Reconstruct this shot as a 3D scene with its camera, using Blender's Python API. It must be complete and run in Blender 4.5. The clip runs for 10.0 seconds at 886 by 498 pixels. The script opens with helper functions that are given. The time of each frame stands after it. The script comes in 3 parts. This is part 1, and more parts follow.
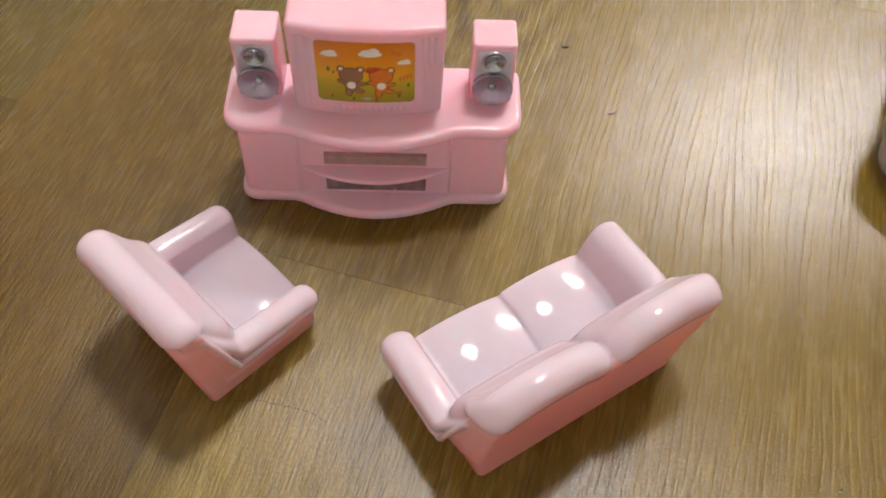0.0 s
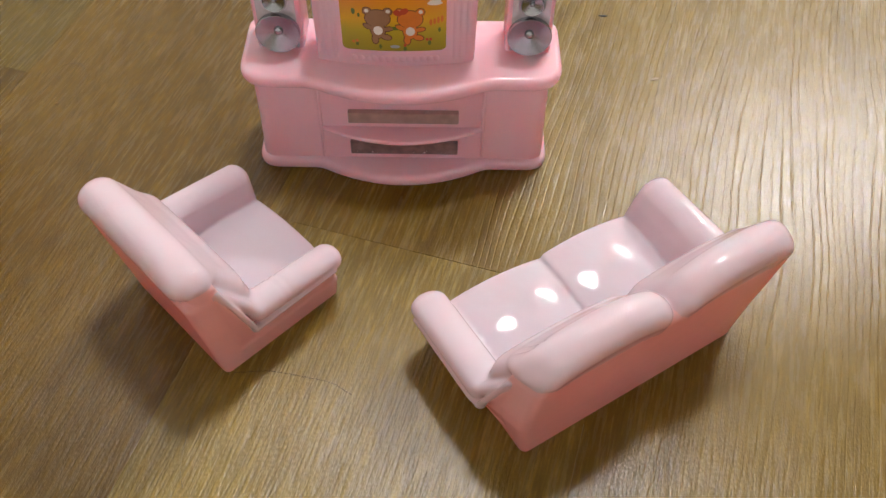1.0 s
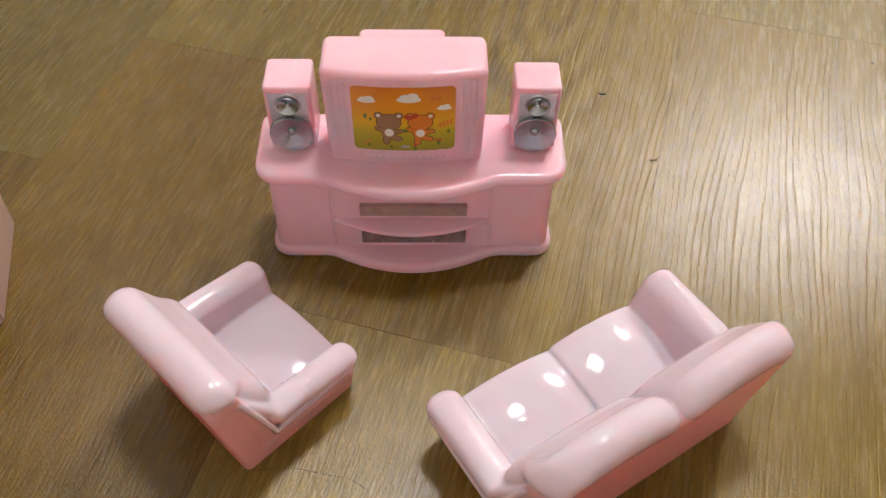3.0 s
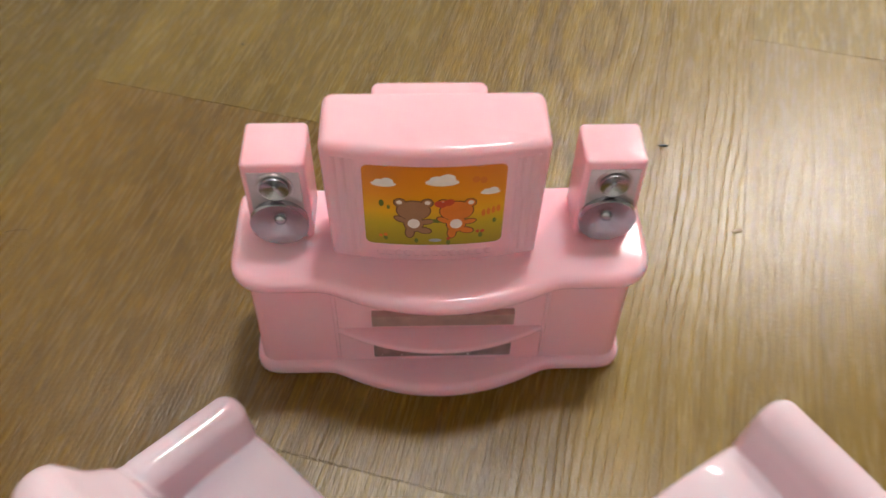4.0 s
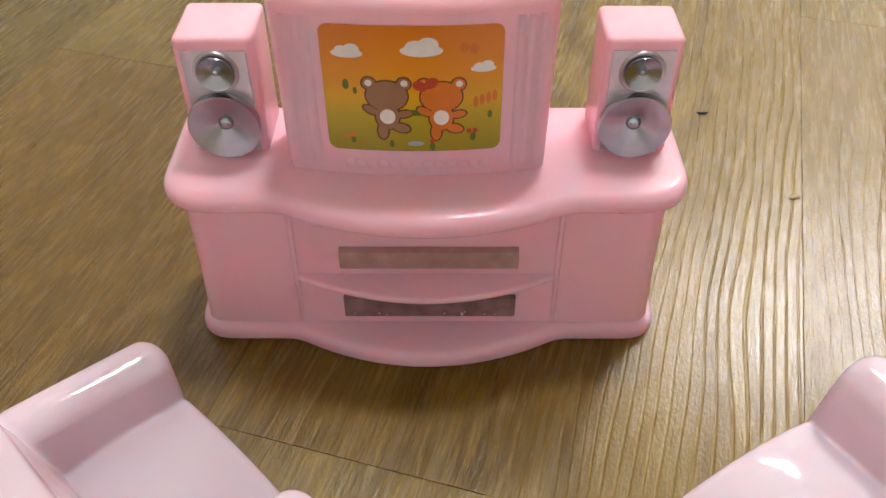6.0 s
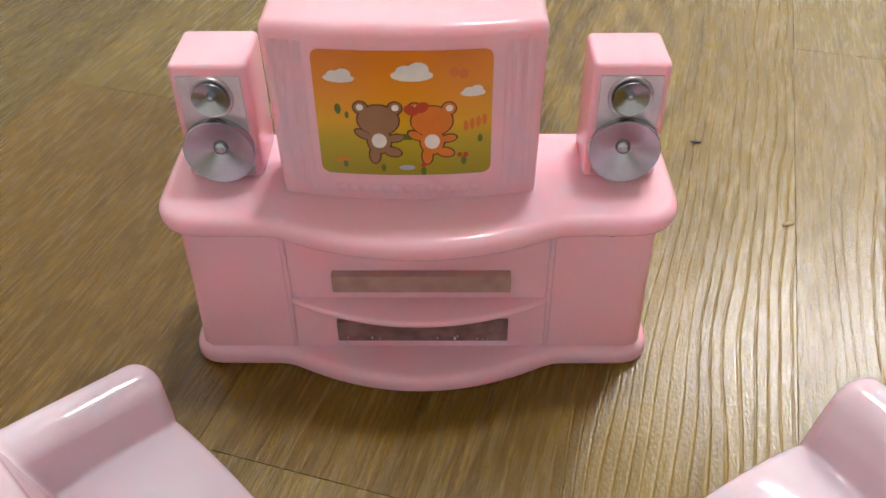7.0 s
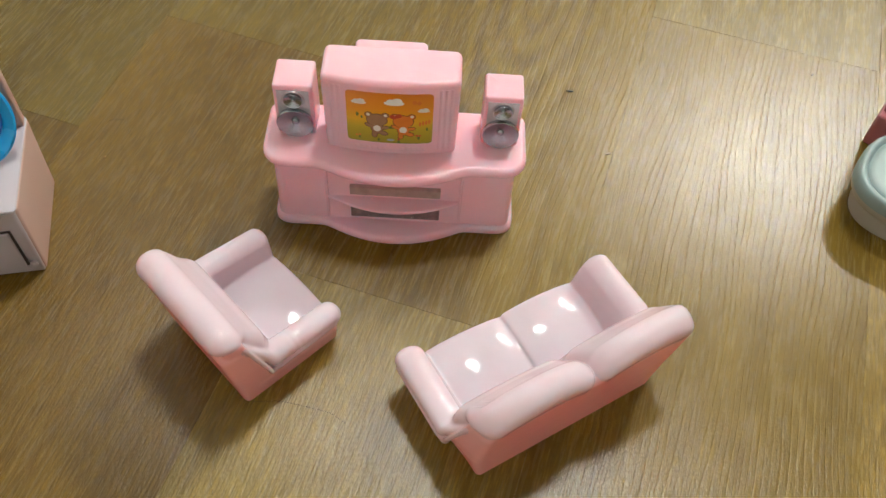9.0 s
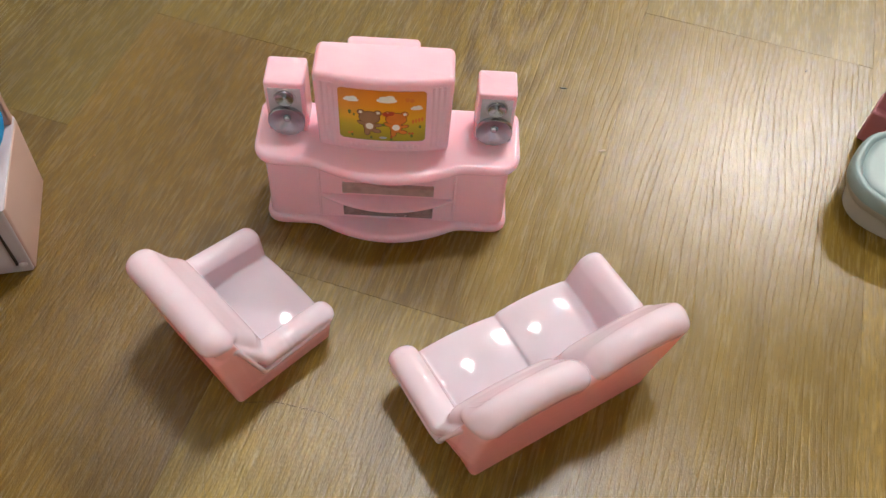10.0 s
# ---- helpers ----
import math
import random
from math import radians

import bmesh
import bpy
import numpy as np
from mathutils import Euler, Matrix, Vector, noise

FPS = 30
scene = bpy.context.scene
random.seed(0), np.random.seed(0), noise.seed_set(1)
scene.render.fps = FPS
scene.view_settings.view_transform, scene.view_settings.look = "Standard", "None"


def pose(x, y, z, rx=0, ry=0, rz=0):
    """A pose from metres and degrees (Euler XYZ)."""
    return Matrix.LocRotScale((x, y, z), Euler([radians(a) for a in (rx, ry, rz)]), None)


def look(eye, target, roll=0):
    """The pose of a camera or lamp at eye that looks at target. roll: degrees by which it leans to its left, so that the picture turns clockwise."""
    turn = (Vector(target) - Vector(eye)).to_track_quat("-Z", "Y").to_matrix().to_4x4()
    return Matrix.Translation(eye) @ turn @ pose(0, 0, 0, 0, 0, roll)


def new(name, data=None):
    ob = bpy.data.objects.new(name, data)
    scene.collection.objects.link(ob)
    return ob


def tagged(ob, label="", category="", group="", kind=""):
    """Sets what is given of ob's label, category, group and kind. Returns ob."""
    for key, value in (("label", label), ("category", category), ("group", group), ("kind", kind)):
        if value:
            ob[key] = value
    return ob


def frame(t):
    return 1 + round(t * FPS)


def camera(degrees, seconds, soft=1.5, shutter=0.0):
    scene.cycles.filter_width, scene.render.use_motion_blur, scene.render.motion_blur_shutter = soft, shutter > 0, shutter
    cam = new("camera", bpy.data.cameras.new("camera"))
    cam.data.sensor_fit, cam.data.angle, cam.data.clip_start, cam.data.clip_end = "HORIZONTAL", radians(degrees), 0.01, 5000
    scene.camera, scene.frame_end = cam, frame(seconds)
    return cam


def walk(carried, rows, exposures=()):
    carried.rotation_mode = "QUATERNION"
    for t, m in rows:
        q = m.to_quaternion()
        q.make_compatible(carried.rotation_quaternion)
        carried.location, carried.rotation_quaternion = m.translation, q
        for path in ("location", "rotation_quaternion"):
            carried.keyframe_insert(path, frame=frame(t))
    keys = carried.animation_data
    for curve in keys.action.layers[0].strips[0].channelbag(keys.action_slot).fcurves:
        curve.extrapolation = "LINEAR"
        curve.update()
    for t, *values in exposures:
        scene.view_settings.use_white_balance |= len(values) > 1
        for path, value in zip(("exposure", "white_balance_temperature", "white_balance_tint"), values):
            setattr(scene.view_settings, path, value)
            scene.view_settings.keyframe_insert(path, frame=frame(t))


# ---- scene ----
cam = camera(54.06, 10.0, soft=1.5, shutter=0.5)
PATH = [
    (0, (0.01802, -0.21167, 0.27309), (0.02707, -0.04008, 0.02718), 3.60),
    (0.5, (0.01516, -0.21896, 0.24657), (0.01716, -0.03828, 0.00709), 1.54),
    (1, (0.01469, -0.22039, 0.23316), (0.01618, -0.03461, -0.00239), 1.14),
    (1.5, (0.01520, -0.21732, 0.23540), (0.01614, -0.03178, -0.00034), 1.04),
    (2, (0.01668, -0.21749, 0.23440), (0.01619, -0.03028, -0.00002), 0.42),
    (2.5, (0.01298, -0.21291, 0.24141), (0.01518, -0.02408, 0.00830), 0.59),
    (2.7, (0.01024, -0.20883, 0.25746), (0.01380, -0.01917, 0.02505), 0.92),
    (3.8, (0.00181, -0.16778, 0.24428), (0.00778, 0.02036, 0.01069), 0.71),
    (4, (-0.00569, -0.13232, 0.21676), (0.00417, 0.05861, -0.01443), 1.54),
    (4.2, (-0.00564, -0.12474, 0.20275), (0.00258, 0.06600, -0.02867), 1.34),
    (4.5, (-0.00230, -0.12039, 0.19058), (0.00741, 0.06991, -0.04114), 1.57),
    (5, (0.00127, -0.11686, 0.16303), (0.00615, 0.08233, -0.06125), 0.84),
    (5.5, (0.00344, -0.12015, 0.16120), (0.00146, 0.09640, -0.04640), -0.31),
    (5.7, (0.00578, -0.12742, 0.15549), (0.00392, 0.09069, -0.05048), -0.24),
    (6.8, (0.00538, -0.13605, 0.15012), (0.00503, 0.09187, -0.04495), -0.39),
    (7, (0.00859, -0.13570, 0.15070), (0.00525, 0.09319, -0.04321), -0.57),
    (7.2, (0.00879, -0.14135, 0.16038), (0.00734, 0.07877, -0.04351), -0.10),
    (7.5, (0.00795, -0.16935, 0.18288), (0.00783, 0.03818, -0.03375), 0.59),
    (7.8, (0.01163, -0.19616, 0.22433), (0.01170, -0.00405, -0.00610), 1.46),
    (8, (0.01737, -0.20923, 0.26281), (0.01891, -0.02779, 0.02390), 2.27),
    (8.2, (0.01631, -0.21922, 0.28903), (0.01846, -0.04001, 0.04847), 2.64),
    (8.5, (0.01633, -0.22880, 0.31398), (0.01910, -0.05222, 0.07147), 3.37),
    (9, (0.01700, -0.22927, 0.31173), (0.02216, -0.05604, 0.06686), 4.48),
    (9.5, (0.01610, -0.22841, 0.31053), (0.02349, -0.05428, 0.06634), 5.03),
    (10, (0.01654, -0.22762, 0.30938), (0.02435, -0.05475, 0.06432), 4.95),
]
walk(cam, [(t, look(eye, target, roll)) for t, eye, target, roll in PATH], [
    (0.0, -0.17, 6500, 10), (2.7, -0.17, 6500, 10), (4.3, -0.22, 6800, 11), (5.0, -0.06, 6650, 12), (5.5, -0.02, 6500, 11),
    (7.0, -0.05, 6350, 9), (7.7, -0.09, 6200, 1), (8.4, -0.11, 6400, 0), (9.0, -0.11, 6500, 1), (9.6, -0.11, 6500, 7), (10.0, -0.11, 6500, 8)])

# ---- light ----
KEY_POWER, FAR_POWER = 156.0, 3200.0
world = bpy.data.worlds.new("room_dark")
world.use_nodes = True
scene.world = world
world.node_tree.nodes["Background"].inputs[0].default_value = (0.8, 0.85, 1.0, 1)
world.node_tree.nodes["Background"].inputs[1].default_value = 0.05


# ---- helpers for meshes ----
def part(name, bm, mat, parent=None, label="", smooth=True):
    bmesh.ops.recalc_face_normals(bm, faces=bm.faces)
    me = bpy.data.meshes.new(name)
    bm.to_mesh(me)
    bm.free()
    for m in (mat if isinstance(mat, (list, tuple)) else [mat]):
        me.materials.append(m)
    if smooth:
        for p in me.polygons:
            p.use_smooth = True
        me.set_sharp_from_angle(angle=radians(50))
    ob = new(name, me)
    if parent:
        ob.parent = parent
    if label:
        tagged(ob, label)
    return ob


def thing(name, label, category, group="", m=None):
    e = new(name)
    e.empty_display_size = 0.01
    if m is not None:
        e.matrix_world = m
    return tagged(e, label, category, group)


def skin(bm, rings, closed=True, caps=True):
    """Quads between rings of equal count."""
    vr = [[bm.verts.new(c) for c in r] for r in rings]
    n = len(vr[0])
    for a, b in zip(vr, vr[1:]):
        for i in range(n if closed else n - 1):
            j = (i + 1) % n
            bm.faces.new((a[i], a[j], b[j], b[i]))
    if caps:
        for ring in (vr[0], vr[-1]):
            c = bm.verts.new(sum((v.co for v in ring), Vector()) / n)
            for i in range(n):
                bm.faces.new((ring[i], ring[(i + 1) % n], c))
    return vr


def resample(pts, n, closed=True):
    p = np.array(pts, float)
    if closed:
        p = np.vstack([p, p[:1]])
    s = np.r_[0, np.cumsum(np.hypot(*np.diff(p, axis=0).T))]
    u = np.linspace(0, s[-1], n, endpoint=not closed)
    return np.c_[np.interp(u, s, p[:, 0]), np.interp(u, s, p[:, 1])]


def smooth_loop(p, k):
    for _ in range(k):
        p = 0.5 * p + 0.25 * (np.roll(p, 1, 0) + np.roll(p, -1, 0))
    return p


def inset(p, d):
    """Moves a counter-clockwise closed outline inwards by d."""
    t = np.roll(p, -1, 0) - np.roll(p, 1, 0)
    t /= np.maximum(np.hypot(*t.T), 1e-9)[:, None]
    return p + d * np.c_[-t[:, 1], t[:, 0]]


def loft(bm, outline, levels, lean=0.0):
    """levels: (inset, z); lean: metres of y for each metre of z."""
    z0 = levels[0][1]
    rings = []
    for d, z in levels:
        q = inset(outline, d)
        rings.append([(x, y + lean * (z - z0), z) for x, y in q])
    skin(bm, rings)


def fillet(z0, z1, rb, rt, n=5, taper=0.0):
    """Levels of a block with rounded bottom and top edges; taper: extra inset at the top."""
    lv = []
    for i in range(n + 1):
        a = i / n * math.pi / 2
        lv.append((rb * (1 - math.sin(a)), z0 + rb * (1 - math.cos(a))))
    for i in range(n + 1):
        a = i / n * math.pi / 2
        lv.append((taper + rt * (1 - math.cos(a)), z1 - rt + rt * math.sin(a)))
    return lv


def round_rect(x0, y0, x1, y1, r, k=5):
    pts = []
    for cx, cy, a0 in ((x1 - r, y0 + r, -90), (x1 - r, y1 - r, 0), (x0 + r, y1 - r, 90), (x0 + r, y0 + r, 180)):
        for i in range(k + 1):
            a = radians(a0 + 90 * i / k)
            pts.append((cx + r * math.cos(a), cy + r * math.sin(a)))
    return np.array(pts)


def block(bm, x0, y0, z0, x1, y1, z1, r, e=None, taper=0.0, lean=0.0):
    e = r if e is None else e
    loft(bm, round_rect(x0, y0, x1, y1, r), fillet(z0, z1, e, e, 4, taper), lean)


def lathe(bm, prof, n=40, m=None):
    """Spins (radius, height) about z, then moves it by m."""
    rings = []
    for r, h in prof:
        rings.append([Vector((r * math.cos(2 * math.pi * i / n), r * math.sin(2 * math.pi * i / n), h)) for i in range(n)])
    if m is not None:
        rings = [[m @ v for v in r] for r in rings]
    skin(bm, rings)


# ---- materials ----
def material(name):
    m = bpy.data.materials.new(name)
    m.use_nodes = True
    nt = m.node_tree
    return m, nt, nt.nodes["Principled BSDF"]


def node(nt, kind, **values):
    n = nt.nodes.new(kind)
    for k, v in values.items():
        n.inputs[k].default_value = v
    return n


def ramp(nt, stops, fac=None):
    r = nt.nodes.new("ShaderNodeValToRGB")
    el = r.color_ramp.elements
    while len(el) < len(stops):
        el.new(0.5)
    for e, (p, c) in zip(el, stops):
        e.position, e.color = p, (*c, 1)
    if fac is not None:
        nt.links.new(fac, r.inputs[0])
    return r


def plastic(name, color, rough=0.18, sss=0.25, radius=0.003, bump=0.02, ripple=0.02):
    m, nt, b = material(name)
    co = nt.nodes.new("ShaderNodeTexCoord")
    n1 = node(nt, "ShaderNodeTexNoise", Scale=60.0, Detail=3.0)
    n2 = node(nt, "ShaderNodeTexNoise", Scale=900.0, Detail=2.0)
    nt.links.new(co.outputs["Object"], n1.inputs["Vector"])
    nt.links.new(co.outputs["Object"], n2.inputs["Vector"])
    c = Vector(color)
    r = ramp(nt, [(0.3, tuple(c * 0.96)), (0.7, tuple(c))], n1.outputs["Fac"])
    nt.links.new(r.outputs[0], b.inputs["Base Color"])
    rr = node(nt, "ShaderNodeMapRange")
    rr.inputs["To Min"].default_value, rr.inputs["To Max"].default_value = rough * 0.8, rough * 1.3
    nt.links.new(n1.outputs["Fac"], rr.inputs["Value"])
    nt.links.new(rr.outputs[0], b.inputs["Roughness"])
    b.inputs["Subsurface Weight"].default_value = sss
    b.inputs["Subsurface Radius"].default_value = (1.0, 0.25, 0.22)
    b.inputs["Subsurface Scale"].default_value = radius
    bp = node(nt, "ShaderNodeBump", Strength=bump, Distance=0.0005)
    nt.links.new(n2.outputs["Fac"], bp.inputs["Height"])
    n3 = node(nt, "ShaderNodeTexNoise", Scale=170.0, Detail=1.0)
    nt.links.new(co.outputs["Object"], n3.inputs["Vector"])
    wave = node(nt, "ShaderNodeBump", Strength=ripple, Distance=0.0010)
    nt.links.new(n3.outputs["Fac"], wave.inputs["Height"])
    nt.links.new(bp.outputs[0], wave.inputs["Normal"])
    nt.links.new(wave.outputs[0], b.inputs["Normal"])
    return m


PINK = plastic("pink_plastic", (0.99, 0.595, 0.70), 0.12, 0.6, 0.0030)
PALE = plastic("pale_pink_plastic", (0.74, 0.645, 0.735), 0.05, 0.25, 0.004, 0.02, 0.12)


def see_through(m, color, share):
    """Thin moulded plastic: part of the light passes through the wall."""
    nt = m.node_tree
    tr = nt.nodes.new("ShaderNodeBsdfTranslucent")
    tr.inputs["Color"].default_value = (*color, 1)
    mx = nt.nodes.new("ShaderNodeMixShader")
    mx.inputs[0].default_value = share
    nt.links.new(nt.nodes["Principled BSDF"].outputs[0], mx.inputs[1])
    nt.links.new(tr.outputs[0], mx.inputs[2])
    nt.links.new(mx.outputs[0], nt.nodes["Material Output"].inputs["Surface"])


PALE.node_tree.nodes["Principled BSDF"].inputs["Specular IOR Level"].default_value = 0.5
see_through(PALE, (1.0, 0.24, 0.15), 0.22)
# same plastic, tinted and more see-through so the hollow base's shaded sides glow
PALE_GLOW = plastic("glowing_base_pink_plastic", (0.86, 0.69, 0.76), 0.08, 0.0, 0.004, 0.02, 0.10)
see_through(PALE_GLOW, (1.0, 0.42, 0.36), 0.50)
see_through(PINK, (1.0, 0.50, 0.54), 0.20)
WHITE = plastic("white_plastic", (0.45, 0.40, 0.45), 0.3, 0.1)
PEACH = plastic("peach_plastic", (0.51, 0.335, 0.295), 0.35, 0.1)
BLUE = plastic("blue_plastic", (0.02, 0.33, 0.72), 0.25, 0.1)
DEEPBLUE = plastic("deep_blue_plastic", (0.01, 0.12, 0.45), 0.25, 0.1)
MINT = plastic("mint_plastic", (0.22, 0.285, 0.295), 0.42, 0.1)
CREAM = plastic("cream_plastic", (0.36, 0.33, 0.29), 0.35, 0.1)
ROSE = plastic("rose_plastic", (0.42, 0.15, 0.18), 0.25, 0.2)


def simple(name, color, rough=0.5, metal=0.0, grain=0.08, scale=400.0):
    m, nt, b = material(name)
    co = nt.nodes.new("ShaderNodeTexCoord")
    n1 = node(nt, "ShaderNodeTexNoise", Scale=scale, Detail=4.0)
    nt.links.new(co.outputs["Object"], n1.inputs["Vector"])
    c = Vector(color)
    r = ramp(nt, [(0.3, tuple(c * (1 - grain))), (0.7, tuple(c * (1 + grain)))], n1.outputs["Fac"])
    nt.links.new(r.outputs[0], b.inputs["Base Color"])
    b.inputs["Roughness"].default_value = rough
    b.inputs["Metallic"].default_value = metal
    return m


SILVER = simple("silver_foil", (0.55, 0.52, 0.54), 0.32, 0.85)
CHROME = simple("chrome_foil", (0.37, 0.40, 0.44), 0.20, 1.0)
spin = CHROME.node_tree.nodes.new("ShaderNodeTangent")
spin.direction_type, spin.axis = "RADIAL", "Y"
CHROME.node_tree.links.new(spin.outputs[0], CHROME.node_tree.nodes["Principled BSDF"].inputs["Tangent"])
CHROME.node_tree.nodes["Principled BSDF"].inputs["Anisotropic"].default_value = 0.85
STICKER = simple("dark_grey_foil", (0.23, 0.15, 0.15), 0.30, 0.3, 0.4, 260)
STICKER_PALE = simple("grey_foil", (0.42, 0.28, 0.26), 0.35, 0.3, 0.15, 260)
DARK = simple("dark_gap", (0.03, 0.02, 0.02), 0.7)
# unseen walls; their differing tones are picked to fill or dim each side
FILL_WALL_WEST = simple("fill_wall_west", (0.70, 0.69, 0.68), 0.8, 0, 0.03, 3)
WALL = simple("wall_paint", (0.63, 0.61, 0.58), 0.8, 0, 0.03, 3)
FILL_WALL_SOUTH = simple("fill_wall_south", (0.76, 0.73, 0.70), 0.8, 0, 0.03, 3)
SHADE_WALL_EAST = simple("shade_wall_east", (0.28, 0.26, 0.24), 0.8, 0, 0.03, 3)
CEIL = simple("ceiling_paper", (0.67, 0.67, 0.66), 0.85, 0, 0.02, 3)


def lamp_material(name, color, strength):
    m, nt, b = material(name)
    b.inputs["Base Color"].default_value = (0.9, 0.9, 0.9, 1)
    b.inputs["Emission Color"].default_value = (*color, 1)
    b.inputs["Emission Strength"].default_value = strength
    return m


KEY = lamp_material("key_diffuser", (0.985, 0.968, 0.955), KEY_POWER)
FAR = lamp_material("far_diffuser", (1.0, 0.975, 0.91), FAR_POWER)


def wood(name, knot=None, fade_out=None):
    m, nt, b = material(name)
    L = nt.links.new
    co = nt.nodes.new("ShaderNodeTexCoord")
    info = nt.nodes.new("ShaderNodeObjectInfo")
    off = node(nt, "ShaderNodeVectorMath")
    off.operation = "MULTIPLY_ADD"
    comb = nt.nodes.new("ShaderNodeCombineXYZ")
    for k in range(3):
        L(info.outputs["Random"], comb.inputs[k])
    off.inputs[1].default_value = (7.0, 13.0, 5.0)
    L(comb.outputs[0], off.inputs[0])
    L(co.outputs["Object"], off.inputs[2])

    def tex(sx, sy, kind="ShaderNodeTexNoise", **v):
        mp = nt.nodes.new("ShaderNodeMapping")
        mp.inputs["Scale"].default_value = (sx, sy, 1.0)
        L(off.outputs[0], mp.inputs["Vector"])
        n = node(nt, kind, **v)
        L(mp.outputs[0], n.inputs["Vector"])
        return n

    def math2(op, a, bb):
        n = nt.nodes.new("ShaderNodeMath")
        n.operation = op
        for i, v in enumerate((a, bb)):
            if isinstance(v, (int, float)):
                n.inputs[i].default_value = v
            else:
                L(v, n.inputs[i])
        return n.outputs[0]

    def spread(src, a, b, lo, hi):
        n = nt.nodes.new("ShaderNodeMapRange")
        for k, v in zip(("From Min", "From Max", "To Min", "To Max"), (a, b, lo, hi)):
            n.inputs[k].default_value = v
        L(src, n.inputs["Value"])
        return n.outputs[0]

    broad = tex(11, 2.4, Scale=1.0, Detail=2.0, Distortion=0.5, Roughness=0.5)
    figure = tex(62, 3.2, Scale=1.0, Detail=3.0, Distortion=1.6, Roughness=0.55)
    fibre = tex(760, 55, Scale=1.0, Detail=4.0, Roughness=0.65)
    pores = tex(1250, 120, Scale=1.0, Detail=2.0, Distortion=0.2, Roughness=0.5)
    speck = tex(2200, 900, Scale=1.0, Detail=2.0)
    warp = tex(30, 7.0, Scale=1.0, Detail=2.0, Roughness=0.5)
    wx = nt.nodes.new("ShaderNodeCombineXYZ")
    L(math2("MULTIPLY", math2("SUBTRACT", warp.outputs["Fac"], 0.5), 0.017), wx.inputs[0])
    moved = node(nt, "ShaderNodeVectorMath")
    L(off.outputs[0], moved.inputs[0])
    L(wx.outputs[0], moved.inputs[1])
    mp = nt.nodes.new("ShaderNodeMapping")
    mp.inputs["Scale"].default_value = (108.0, 5.0, 1.0)
    L(moved.outputs[0], mp.inputs["Vector"])
    lines = node(nt, "ShaderNodeTexWave", Scale=1.0, Distortion=2.2, Detail=1.0)
    lines.inputs["Detail Scale"].default_value = 0.4
    L(mp.outputs[0], lines.inputs["Vector"])
    fade = tex(22, 7.0, Scale=1.0, Detail=1.0)
    weight = tex(210, 4.0, Scale=1.0, Detail=1.0)
    part_x = nt.nodes.new("ShaderNodeSeparateXYZ")
    L(co.outputs["Object"], part_x.inputs[0])
    start = math2("SUBTRACT", 1.25, math2("MULTIPLY", info.outputs["Alpha"], 1.3))
    mask = spread(math2("SUBTRACT", math2("DIVIDE", part_x.outputs[0], 0.1225), start), 0.0, 0.18, 0.0, 1.0)

    if fade_out:
        mask = math2("MULTIPLY", mask, spread(part_x.outputs[1], *fade_out, 0.12, 1.0))

    mix = math2("ADD", math2("MULTIPLY", broad.outputs["Fac"], 0.36), math2("MULTIPLY", figure.outputs["Fac"], 0.30))
    mix = math2("ADD", mix, math2("MULTIPLY", fibre.outputs["Fac"], 0.26))
    mix = math2("ADD", mix, math2("MULTIPLY", speck.outputs["Fac"], 0.08))
    r = ramp(nt, [(0.32, (0.084, 0.047, 0.006)), (0.45, (0.140, 0.085, 0.011)), (0.56, (0.182, 0.117, 0.018)), (0.70, (0.220, 0.149, 0.029))], mix)
    if knot:
        at = nt.nodes.new("ShaderNodeCombineXYZ")
        L(math2("MULTIPLY", math2("SUBTRACT", part_x.outputs[0], knot[0]), 34.0), at.inputs[0])
        L(math2("MULTIPLY", math2("SUBTRACT", part_x.outputs[1], knot[1]), 12.0), at.inputs[1])
        far = nt.nodes.new("ShaderNodeVectorMath")
        far.operation = "LENGTH"
        L(at.outputs[0], far.inputs[0])
        reach = math2("ADD", far.outputs["Value"], math2("MULTIPLY", math2("SUBTRACT", figure.outputs["Fac"], 0.5), 0.35))
        rings = math2("MULTIPLY", math2("SINE", math2("MULTIPLY", reach, 19.0), 0.0), spread(reach, 0.9, 1.7, 0.075, 0.0))
        mix = math2("ADD", math2("SUBTRACT", mix, spread(reach, 0.0, 1.4, 0.03, 0.0)), rings)
    L(mix, r.inputs[0])
    dark = math2("MULTIPLY", spread(pores.outputs["Fac"], 0.34, 0.48, 0.82, 1.0), spread(pores.outputs["Fac"], 0.54, 0.64, 1.0, 1.32))
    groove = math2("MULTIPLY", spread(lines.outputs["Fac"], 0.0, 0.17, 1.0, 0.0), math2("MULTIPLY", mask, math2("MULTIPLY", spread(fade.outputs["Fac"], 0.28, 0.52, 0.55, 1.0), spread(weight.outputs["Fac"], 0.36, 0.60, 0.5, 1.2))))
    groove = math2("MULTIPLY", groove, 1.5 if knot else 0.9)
    # grooves paled in the base colour, in place of sheen on their rims
    groove_sheen = math2("ADD", 1.0, math2("MULTIPLY", groove, 0.12))
    dark = math2("ADD", math2("MULTIPLY", dark, math2("SUBTRACT", 1.0, math2("MULTIPLY", mask, 0.65))), math2("MULTIPLY", mask, 0.65))
    shade = math2("MULTIPLY", dark, groove_sheen)
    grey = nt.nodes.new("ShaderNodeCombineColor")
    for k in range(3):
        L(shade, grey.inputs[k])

    def times(a, bb):
        n = node(nt, "ShaderNodeMix")
        n.data_type, n.blend_type = "RGBA", "MULTIPLY"
        n.inputs[0].default_value = 1.0
        L(a, n.inputs[6])
        L(bb, n.inputs[7])
        return n.outputs[2]

